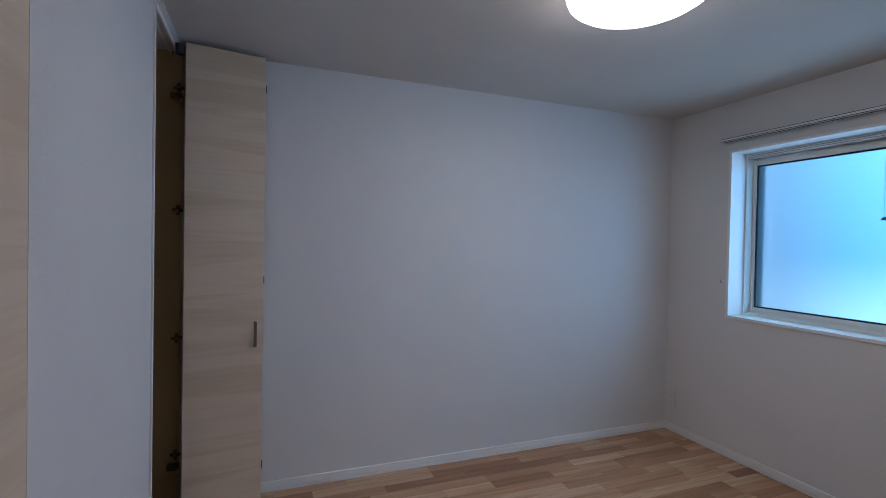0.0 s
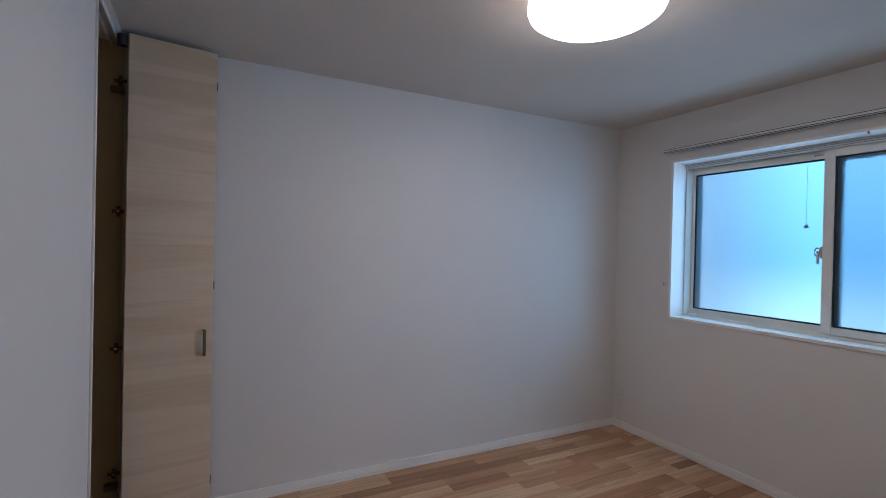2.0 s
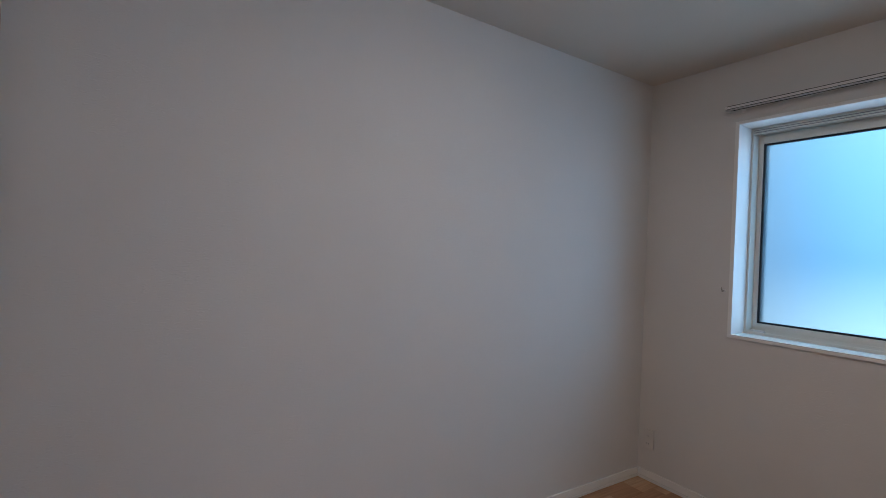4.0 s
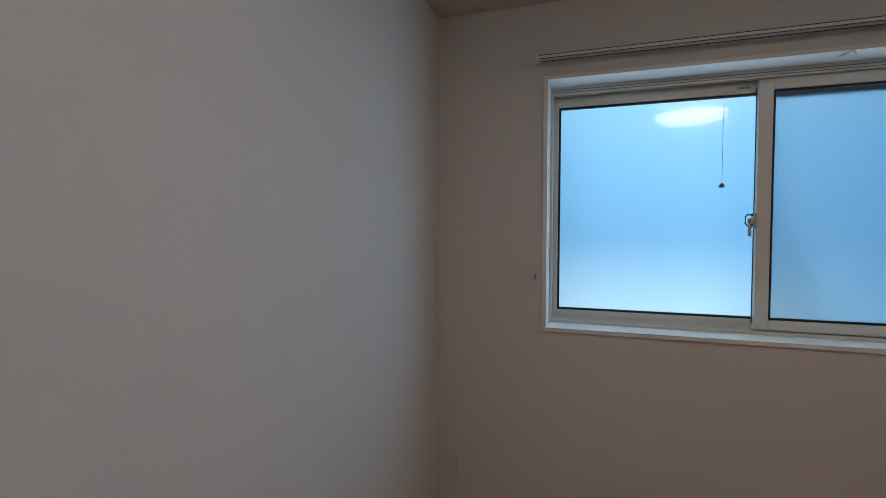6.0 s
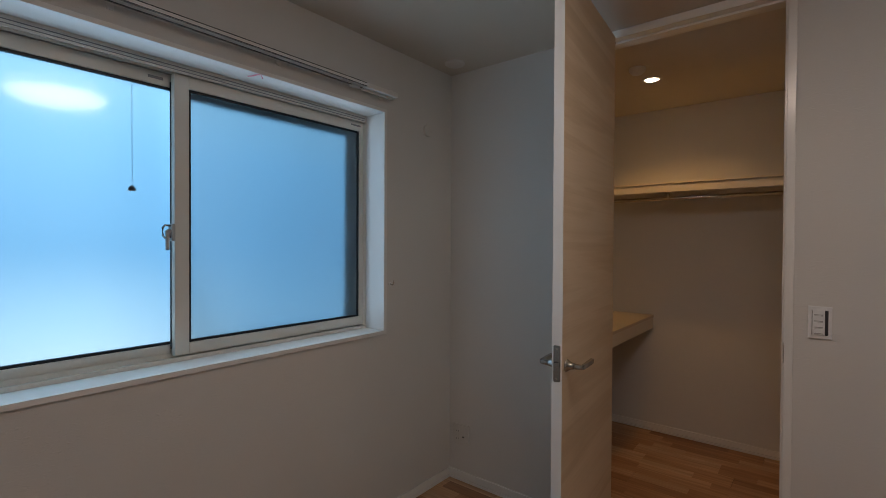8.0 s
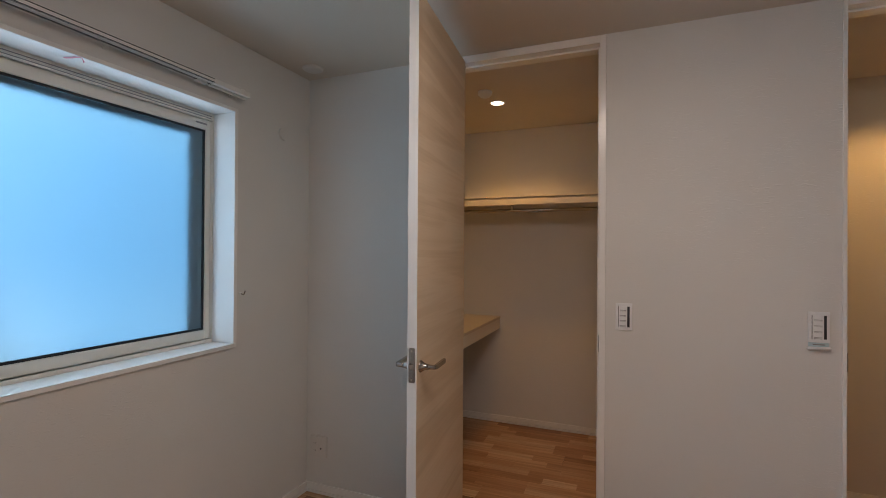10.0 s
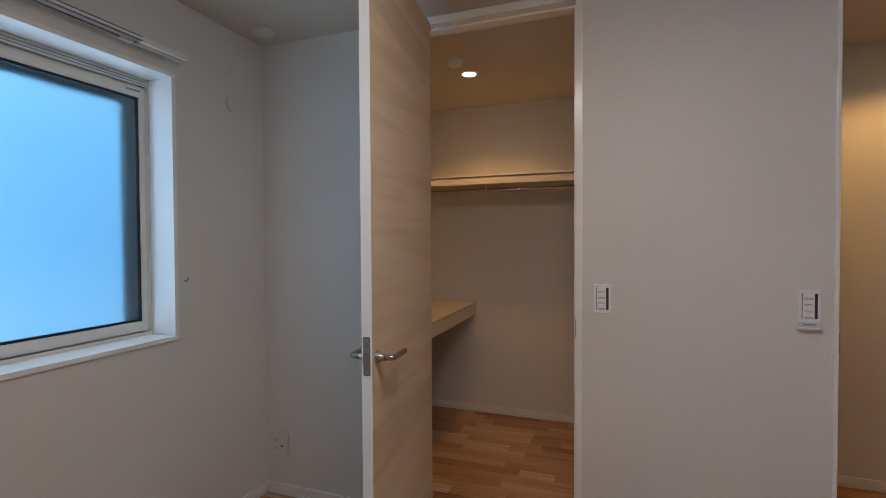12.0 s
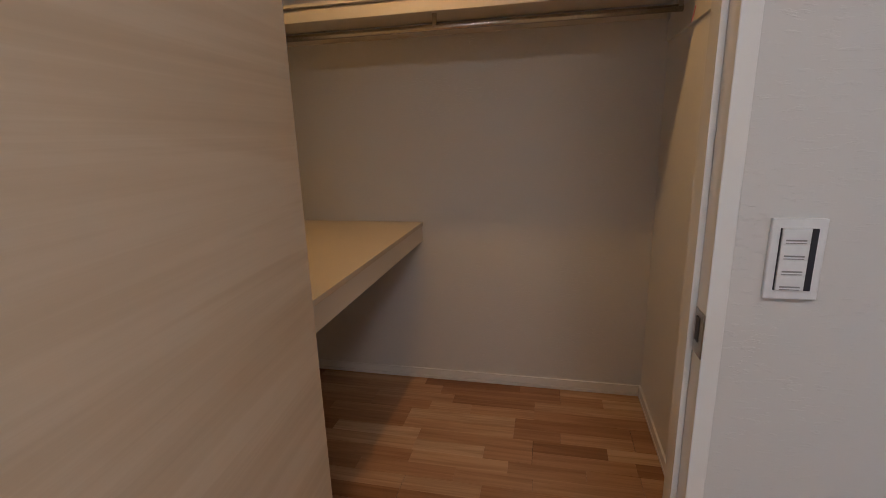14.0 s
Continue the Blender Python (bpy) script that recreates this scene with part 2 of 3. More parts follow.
def tube(bm, pts, radii, segs=14):
    """A bar swept along pts with oval sections (half width, half height)."""
    pts = [Vector(p) for p in pts]
    rings = []
    for i, p in enumerate(pts):
        d = (pts[min(i + 1, len(pts) - 1)] - pts[max(i - 1, 0)]).normalized()
        side = d.cross(Vector((0, 0, 1))).normalized()
        up = side.cross(d)
        w, h = radii[i]
        rings.append([bm.verts.new(p + side * w * math.cos(2 * math.pi * k / segs) + up * h * math.sin(2 * math.pi * k / segs)) for k in range(segs)])
    for a, b in zip(rings, rings[1:]):
        for k in range(segs):
            bm.faces.new((a[k], a[(k + 1) % segs], b[(k + 1) % segs], b[k]))
    bm.faces.new(rings[0])
    bm.faces.new(rings[-1])
    bmesh.ops.recalc_face_normals(bm, faces=bm.faces)
    return bm


def slab(bm, x0, x1, cy, cz, w, h, r, segs=5):
    """A plate with rounded corners, w by h in the YZ plane, from x0 to x1."""
    ring = []
    for k, (sy, sz) in enumerate(((1, 1), (-1, 1), (-1, -1), (1, -1))):
        for n in range(segs + 1):
            a = math.pi / 2 * (k + n / segs)
            ring.append((cy + sy * (w / 2 - r) + r * math.cos(a), cz + sz * (h / 2 - r) + r * math.sin(a)))
    lo = [bm.verts.new((x0, p, q)) for p, q in ring]
    hi = [bm.verts.new((x1, p, q)) for p, q in ring]
    bm.faces.new(lo), bm.faces.new(hi)
    for k in range(len(ring)):
        n = (k + 1) % len(ring)
        bm.faces.new((lo[k], lo[n], hi[n], hi[k]))
    bmesh.ops.recalc_face_normals(bm, faces=bm.faces)
    return bm


def mesh_of(name, bm, material, smooth=False):
    data = bpy.data.meshes.new(name)
    bm.to_mesh(data)
    bm.free()
    data.materials.append(material)
    if smooth:
        for p in data.polygons:
            p.use_smooth = True
    return data


def part(name, bm, material, parent, label="", smooth=False):
    ob = new(name, mesh_of(name, bm, material, smooth))
    ob.parent = parent
    return tagged(ob, label)


def structure(name, bm, material, label, category):
    return tagged(new(name, mesh_of(name, bm, material)), label, category, kind="structure")


def thing(name, label, category, at=None, group="", kind=""):
    ob = new(name)
    ob.empty_display_size = 0.1
    if at is not None:
        ob.matrix_basis = at
    return tagged(ob, label, category, group, kind)


def boxes(*rows):
    bm = bmesh.new()
    for r in rows:
        box(bm, *r)
    return bm


# ---- shell ----
WY0, WY1, WZ0, WZ1 = -2.306, -0.494, 0.941, 2.076      # window hole
DX0, DX1 = -1.649, -0.857                              # walk-in closet door hole
EX0, EX1 = -3.216, -2.514                              # room door hole
CY0, CY1, CZ = -0.672, -0.012, 2.385                   # wardrobe hole

structure("wall_north", boxed(-4.22, 0.2, 0.0, T, 0, H), WALL, "plain white embossed wallpaper wall", "wall")
structure("wall_east", boxes((0, 0.2, WIC_Y - T, WY0, 0, H), (0, 0.2, WY1, 0.0, 0, H), (0, 0.2, WY0, WY1, 0, WZ0), (0, 0.2, WY0, WY1, WZ1, H)), WALL, "white wallpaper wall around the frosted window", "wall")
structure("wall_south", boxes((DX1, 0, YC - T, YC, 0, H), (EX1, DX0, YC - T, YC, 0, H), (HALL_X, EX0, YC - T, YC, 0, H)), WALL, "white wallpaper wall with two doorways", "wall")
structure("wall_west", boxes((XD - T, XD, YC, CY0, 0, H), (XD - T, XD, CY1, 0.0, 0, H), (XD - T, XD, CY0, CY1, CZ, H)), WALL, "white wallpaper wall with a wardrobe opening", "wall")
structure("wall_closet_back", boxed(-1.85 - T, 0, WIC_Y - T, WIC_Y, 0, H), WALL, "white back wall of the walk-in closet", "wall")
structure("wall_closet_side", boxed(WIC_X - T, WIC_X, WIC_Y, YC - T, 0, H), WALL, "white side wall of the walk-in closet", "wall")
structure("wall_hall_south", boxed(HALL_X, WIC_X - T, HALL_Y - T, HALL_Y, 0, H), WALL, "plain white hallway wall", "wall")
structure("wall_hall_west", boxed(HALL_X - T, HALL_X, HALL_Y - T, YC, 0, H), WALL, "plain white hallway end wall", "wall")
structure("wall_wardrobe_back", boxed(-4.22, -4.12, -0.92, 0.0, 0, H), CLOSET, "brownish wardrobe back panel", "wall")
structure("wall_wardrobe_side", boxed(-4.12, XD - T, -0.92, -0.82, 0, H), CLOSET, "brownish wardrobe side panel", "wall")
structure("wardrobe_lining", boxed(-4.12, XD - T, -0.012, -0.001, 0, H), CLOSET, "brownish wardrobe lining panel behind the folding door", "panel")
structure("ceiling", boxed(HALL_X - T, 0.2, WIC_Y - T, T, H, H + 0.1), CEIL, "plain papered ceiling with dim warm floor bounce in its colour", "ceiling")
floor = structure("floor", boxes((XD - T - 0.8, 0.2, YC, T, -0.12, -0.004), (HALL_X - T, WIC_X, WIC_Y - T, YC, -0.12, -0.004)), JOINT, "honey-brown wooden strip floor", "floor")
closet_floor = structure("floor_closet", boxed(WIC_X, 0.2, WIC_Y - T, YC, -0.12, -0.004), JOINT, "honey-brown wooden strip floor of the closet", "floor")


def baseboard(x0, x1, y0, y1):
    structure("baseboard", box(boxed(x0, x1, y0, y1, 0.002, 0.018, bevel=0.0012), x0, x1, y0, y1, 0.0198, 0.06, bevel=0.0025), TRIM, "low white painted baseboard along the wall", "baseboard")


B = 0.010
baseboard(XD + B, -B, -B, 0)
baseboard(-B, 0, YC + B, 0)
baseboard(DX1, 0, YC, YC + B)
baseboard(EX1, DX0, YC, YC + B)
baseboard(XD, XD + B, YC + B, CY0)
baseboard(XD, EX0, YC, YC + B)
baseboard(WIC_X + B, -B, WIC_Y, WIC_Y + B)
baseboard(WIC_X, WIC_X + B, WIC_Y, YC - T)
baseboard(-B, 0, WIC_Y, YC - T)
baseboard(HALL_X, WIC_X - T, HALL_Y, HALL_Y + B)

# daylight glow outside the window, its bright and dim parts painted in
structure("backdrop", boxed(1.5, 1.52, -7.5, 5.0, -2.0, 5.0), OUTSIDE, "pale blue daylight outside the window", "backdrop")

# ---- window ----
window = thing("window_1", "white two-pane sliding window with frosted glass", "window", kind="structure")
LY0, LY1, LZ0, LZ1 = -2.286, -0.514, 0.960, 2.059
X0, X1 = -0.012, 0.125
part("lining", boxed(X0, X1, WY0, WY1, LZ1, WZ1, bevel=0.0015), TRIM, window)
part("sill", boxed(X0, X1, WY0, WY1, WZ0, LZ0, bevel=0.0015), SILL, window)
part("lining", boxed(X0, X1, LY1, WY1, LZ0, LZ1, bevel=0.0015), TRIM, window)
part("lining", boxed(X0, X1, WY0, LY0, LZ0, LZ1, bevel=0.0015), TRIM, window)
# outer frame with stepped tracks at head and sill
part("frame_head", boxes((X1, 0.225, WY0, WY1, 2.040, WZ1), (X1, 0.131, WY0, WY1, 2.026, 2.040), (0.1745, 0.1785, WY0, WY1, 2.030, 2.040), (0.213, 0.225, WY0, WY1, 1.99, 2.040)), FRAME, window)
part("frame_sill", boxes((X1, 0.225, WY0, WY1, WZ0, 0.966), (X1, 0.130, WY0, WY1, 0.966, 0.974), (0.1745, 0.1785, WY0, WY1, 0.966, 0.984), (0.213, 0.225, WY0, WY1, 0.966, 1.0)), FRAME, window)
part("frame_jamb", boxed(X1 + 0.001, 0.224, -0.524, WY1 - 0.001, WZ0 + 0.001, 2.066), FRAME, window)
part("frame_jamb", boxed(X1 + 0.001, 0.224, WY0 + 0.001, -2.284, WZ0 + 0.001, 2.066), FRAME, window)
part("outer_jamb", boxed(0.225, 0.268, WY0, -2.262, 0.95, 2.06), OUTER, window, "dark outer frame")
part("outer_jamb", boxed(0.225, 0.30, -0.53, WY1, 0.95, 2.06), OUTER, window, "dark outer frame")

part("outer_head", boxed(0.225, 0.31, -2.262, -0.53, 2.012, 2.06), OUTER, window, "dark outer frame")
# thin grey strips that draw the shade of the head's grooves
part("groove_shade", boxed(0.1235, 0.1250, LY0 + 0.012, LY1 - 0.012, 2.033, 2.036), GREY, window, "grey strip painted as shade in a track groove")
part("groove_shade", boxed(0.1235, 0.1250, LY0 + 0.012, LY1 - 0.012, 2.0445, 2.0475), GREY, window, "grey strip painted as shade in a track groove")
# grey strip in place of the shadow inside the recessed track
part("track_shade", boxed(0.1325, 0.1335, -2.20, -1.43, 2.0265, 2.0385), GREY, window, "grey strip painted as shade in the recessed track")
part("screen_bar", boxed(0.258, 0.270, -2.262, -1.40, 1.972, 2.012), OUTER, window, "dark screen frame")
part("outer_sill", boxed(0.225, 0.31, -2.262, -0.53, 0.94, 0.972), FRAME, window)
part("insect_screen", boxed(0.262, 0.2635, -2.262, -1.40, 0.972, 2.012), MESH, window, "fine dark insect screen")


def sash(x, y0, y1, z0, z1, left, right, low, high):
    """A sliding sash; left, right, low and high are the widths of its members."""
    d = 0.015
    s = part("sash", boxed(x - d, x + d, y1 - left, y1, z0, z1, bevel=0.002), FRAME, window)
    part("stile", boxed(x - d, x + d, y0, y0 + right, z0, z1, bevel=0.002), FRAME, s)
    part("rail", boxed(x - d, x + d, y0 + right, y1 - left, z1 - high, z1, bevel=0.002), FRAME, s)
    part("rail", boxed(x - d, x + d, y0 + right, y1 - left, z0, z0 + low, bevel=0.002), FRAME, s)
    a0, a1, b0, b1, g = y0 + right, y1 - left, z0 + low, z1 - high, 0.009
    part("gasket", boxes((x - 0.008, x + 0.008, a0, a0 + g, b0, b1), (x - 0.008, x + 0.008, a1 - g, a1, b0, b1), (x - 0.008, x + 0.008, a0 + g, a1 - g, b0, b0 + g), (x - 0.008, x + 0.008, a0 + g, a1 - g, b1 - g, b1)), GASKET, s, "black rubber gasket")
    pane = part("pane", boxed(x - 0.002, x + 0.002, a0 + g, a1 - g, b0 + g, b1 - g), GLASS, s, "frosted glass pane")
    pane.visible_shadow = False
    return s


back = sash(0.203, -1.432, -0.524, 0.970, 2.030, 0.022, 0.040, 0.044, 0.047)
front = sash(0.158, -2.284, -1.362, 0.976, 2.026, 0.052, 0.026, 0.044, 0.046)
part("maker_plate", boxed(0.186, 0.188, -1.34, -1.29, 2.002, 2.012), GREY, back, "small grey maker's plate")
part("maker_plate", boxed(0.141, 0.143, -2.262, -2.20, 2.002, 2.010), GREY, front, "small grey maker's plate")
part("meeting_strip", boxed(0.1745, 0.1795, -1.431, -1.36, 1.0, 2.0), OUTER, window, "dark outer face of the meeting stile")
part("stopper", boxed(0.150, 0.170, -0.60, -0.53, 0.967, 0.980, bevel=0.002), PLASTIC, window)
lock = part("crescent_lock", boxed(0.134, 0.170, -1.3625, -1.350, 1.405, 1.470, bevel=0.004), LOCK, window, "pale grey crescent lock")
part("latch_loop", tube(bmesh.new(), [(0.150, -1.350, 1.462), (0.150, -1.332, 1.464), (0.150, -1.324, 1.455), (0.150, -1.324, 1.425), (0.150, -1.332, 1.417), (0.150, -1.350, 1.420)], [(0.004, 0.004)] * 6, 8), METAL, lock, smooth=True)
part("latch_hub", cyl(bmesh.new(), (0.150, -1.352, 1.438), (0.150, -1.334, 1.438), 0.013, 0.010, 18), LOCK, lock, smooth=True)
part("latch_lever", boxed(0.143, 0.156, -1.346, -1.334, 1.372, 1.435, bevel=0.003), LOCK, lock)

cord = thing("screen_cord", "thin grey pull cord with a small dark knob", "cord")
part("string", cyl(bmesh.new(), (0.214, -1.247, 1.60), (0.214, -1.247, 2.035), 0.0009, segs=8), LOCK, cord)
part("knob", lathe(bmesh.new(), [(0, 0.011), (0.005, 0.010), (0.010, 0.003), (0.0125, -0.004), (0.011, -0.009), (0, -0.009)], (0.216, -1.247, 1.595), 16), GREY, cord, smooth=True)

tape = thing("red_tape_mark", "small curled strip of red marking tape under the window head", "tape")
part("strip", tube(bmesh.new(), [(0.046, -1.596, LZ1 - 0.0015), (0.020, -1.602, LZ1 - 0.003), (0.006, -1.606, LZ1 - 0.0015), (-0.009, -1.614, LZ1 - 0.0015), (-0.0135, -1.617, LZ1 - 0.004), (-0.0140, -1.623, LZ1 - 0.016)], [(0.006, 0.001)] * 6, 8), RED, tape)


def curtain_rail():
    r = thing("curtain_rail", "white double curtain rail above the window", "curtain rail")
    z = 2.138
    for x, end in ((-0.030, -2.322), (-0.068, -2.310)):
        part("rail", boxes((x - 0.008, x + 0.008, end, -0.474, z + 0.006, z + 0.009), (x - 0.008, x - 0.005, end, -0.474, z - 0.008, z + 0.006), (x + 0.005, x + 0.008, end, -0.474, z - 0.008, z + 0.006)), EDGE, r)
        part("slot", boxed(x - 0.005, x + 0.005, end + 0.01, -0.485, z - 0.005, z - 0.003), BLACK, r, "dark runner slot")
        # dark lines along the top and bottom edges of the rail's face
        part("edge_line", boxed(x - 0.0088, x - 0.0080, end + 0.004, -0.478, z + 0.0062, z + 0.0092), BLACK, r, "dark line along the rail's edge")
        part("edge_line", boxed(x - 0.0088, x - 0.0080, end + 0.004, -0.478, z - 0.0084, z - 0.0054), BLACK, r, "dark line along the rail's edge")
        part("end_cap", boxed(x - 0.010, x + 0.010, -0.480, -0.468, z - 0.010, z + 0.010, bevel=0.003), EDGE, r)
        part("sleeve", boxed(x - 0.0098, x + 0.0098, end - 0.004, end + 0.20, z - 0.012, z + 0.0105, bevel=0.002), EDGE, r)
    part("sleeve", boxed(-0.042, -0.020, -2.10, -2.05, z - 0.014, z + 0.0105, bevel=0.002), EDGE, r)
    for y in (-0.53, -1.12, -1.70, -2.27):
        part("bracket", boxes((-0.078, 0.0, y - 0.010, y + 0.010, z + 0.0105, z + 0.0135), (-0.004, 0.0, y - 0.010, y + 0.010, z - 0.018, z + 0.0105)), EDGE, r)


curtain_rail()


def tassel_hook(y, z):
    h = thing("tassel_hook", "small white curtain tieback hook on the wall", "hook", group="tieback hooks")
    part("base", cyl(bmesh.new(), (0, y, z), (-0.006, y, z), 0.008, segs=14), PLASTIC, h)
    part("hook", tube(bmesh.new(), [(-0.004, y, z), (-0.022, y, z - 0.004), (-0.030, y, z + 0.010), (-0.030, y, z + 0.022)], [(0.003, 0.003)] * 4, 8), METAL, h, smooth=True)


tassel_hook(-0.467, 1.184)
tassel_hook(-2.337, 1.192)


# ---- doors ----
def door_frame(name, x0, x1, w, label):
    """White frame in a doorway of the south wall; x0 and x1 are the hole's sides."""
    f = thing(name, label, "door frame", kind="structure")
    y0, y1, top = YC - T - 0.006, YC + 0.006, 2.362
    part("jamb", boxed(x0, x0 + w, y0, y1, 0, H - 0.002, bevel=0.0015), TRIM, f)
    part("jamb", boxed(x1 - w, x1, y0, y1, 0, H - 0.002, bevel=0.0015), TRIM, f)
    part("head", boxed(x0 + w, x1 - w, y0, y1, top, H - 0.002, bevel=0.0015), TRIM, f)
    s0, s1 = YC - 0.075, YC - 0.040
    part("stop", boxed(x0 + w, x0 + w + 0.010, s0, s1, 0, top, bevel=0.001), TRIM, f)
    part("stop", boxed(x1 - w - 0.010, x1 - w, s0, s1, 0, top, bevel=0.001), TRIM, f)
    part("stop", boxed(x0 + w + 0.010, x1 - w - 0.010, s0, s1, top - 0.010, top, bevel=0.001), TRIM, f)
    return f


def strike(f, x, side):
    p = part("strike_plate", boxed(x, x + side * 0.0025, YC - 0.036, YC + 0.007, 0.950, 1.024, bevel=0.001), METAL, f, "satin metal strike plate")
    part("slot", boxed(x + side * 0.002, x + side * 0.0035, YC - 0.026, YC - 0.010, 0.972, 1.012), BLACK, p)


frame_c = door_frame("door_frame_1", DX0, DX1, 0.028, "white frame of the walk-in closet doorway")
strike(frame_c, DX0 + 0.028, 1)
part("catch", boxes((DX1 - 0.10, DX1 - 0.036, YC - 0.036, YC - 0.012, 2.352, 2.361), (DX1 - 0.085, DX1 - 0.05, YC - 0.030, YC - 0.016, 2.338, 2.352)), GREY, frame_c, "small grey damper catch")
frame_e = door_frame("door_frame_2", EX0, EX1, 0.014, "white frame of the room's doorway")
strike(frame_e, EX1 - 0.014, -1)


def bar(bm, pts, radii, squares, segs=20):
    """A bar swept along pts; squares sets how boxy each section is (2 is oval, 6 nearly a rectangle)."""
    pts, rings = [Vector(p) for p in pts], []
    for i, p in enumerate(pts):
        d = (pts[min(i + 1, len(pts) - 1)] - pts[max(i - 1, 0)]).normalized()
        side = d.cross(Vector((0, 0, 1))).normalized()
        up, (w, h), power = side.cross(d), radii[i], 2 / squares[i]
        ring = []
        for k in range(segs):
            c, v = math.cos(2 * math.pi * (k + 0.5) / segs), math.sin(2 * math.pi * (k + 0.5) / segs)
            ring.append(bm.verts.new(p + side * w * math.copysign(abs(c) ** power, c) + up * h * math.copysign(abs(v) ** power, v)))
        rings.append(ring)
    for a, b in zip(rings, rings[1:]):
        for k in range(segs):
            bm.faces.new((a[k], a[(k + 1) % segs], b[(k + 1) % segs], b[k]))
    bm.faces.new(rings[0]), bm.faces.new(rings[-1])
    bmesh.ops.recalc_face_normals(bm, faces=bm.faces)
    return bm


def lever(parent, x, side, z):
    """Lever set on the leaf face at Y = 0 (side 1) or the other face (side -1), pointing to the hinge."""
    y = 0.0 if side > 0 else -0.036
    at = lambda d, o, u=0.0: (x - o, y + side * d, z + u)
    rose = bar(bmesh.new(), [at(0, 0), at(0.002, 0), at(0.004, 0), at(0.008, 0), at(0.014, 0), at(0.021, 0), at(0.029, 0)], [(0.0225, 0.0225), (0.0225, 0.0225), (0.0214, 0.0214), (0.0182, 0.0182), (0.0148, 0.0144), (0.0122, 0.0116), (0.0104, 0.0098)], [2] * 6 + [2.3], 36)
    h = part("lever_rose", rose, METAL, parent, "satin nickel lever handle", True)
    neck = bar(bmesh.new(), [at(0.028, 0), at(0.036, 0), at(0.044, 0.0005), at(0.051, 0.002), at(0.0555, 0.006)], [(0.0105, 0.0099), (0.0094, 0.0090), (0.0086, 0.0084), (0.0082, 0.0080), (0.0070, 0.0076)], [2.3, 2.8, 3.4, 4, 5], 36)
    part("lever_neck", neck, METAL, h, smooth=True)
    pts = [at(0.052, 0.002), at(0.0555, 0.004), at(0.0565, 0.014), at(0.057, 0.045), at(0.057, 0.080), at(0.057, 0.112), at(0.057, 0.1165), at(0.057, 0.118)]
    radii = [(0.0040, 0.0070), (0.0062, 0.0079), (0.0064, 0.0081), (0.0064, 0.0084), (0.0064, 0.0088), (0.0062, 0.0088), (0.0056, 0.0080), (0.0040, 0.0064)]
    part("lever", bar(bmesh.new(), pts, radii, [5, 6, 7, 7, 7, 7, 6, 5], 24), METAL, h, smooth=True)


def swing_door(name, at, width, label):
    d = thing(name, label, "door", at, kind="structure")
    part("leaf", boxed(0.001, width - 0.001, -0.0355, -0.0005, 0.010, 2.350, bevel=0.0008), VENEER, d)
    part("edge_strip", boxed(width - 0.001, width, -0.036, 0.0, 0.010, 2.350), EDGE, d, "white edge strip")
    plate = part("latch_plate", slab(bmesh.new(), width, width + 0.002, -0.018, 0.9935, 0.024, 0.125, 0.005), METAL, d, "satin metal latch plate")
    bolt = boxed(width + 0.002, width + 0.011, -0.0275, -0.0085, 0.979, 0.999, bevel=0.0012)
    for v in bolt.verts:
        if v.co.x > width + 0.006 and v.co.y > -0.018:
            v.co.x -= 0.007
    part("latch_bolt", bolt, METAL, plate, "slanted latch bolt")
    for z in (0.942, 1.045):
        part("screw", cyl(bmesh.new(), (width + 0.0015, -0.018, z), (width + 0.0027, -0.018, z), 0.004, segs=12), STEEL, plate)
    lever(d, width - 0.042, 1, 0.982)
    lever(d, width - 0.042, -1, 0.982)
    for z in (0.25, 1.2, 2.15):
        part("hinge", cyl(bmesh.new(), (-0.004, -0.033, z - 0.045), (-0.004, -0.033, z + 0.045), 0.005, segs=12), METAL, d, smooth=True)
    return d


swing_door("door_1", pose(-0.9843, -2.804, 0, 0, 0, 95.2), 0.688, "pale ash-veneer closet door standing open into the room")
# the room's own door, folded back along the west wall; its hinge is at the wall's end
room_door = swing_door("door_2", pose(-3.236, -2.828, 0, 0, 0, 90.0), 0.70, "pale ash-veneer room door standing wide open")


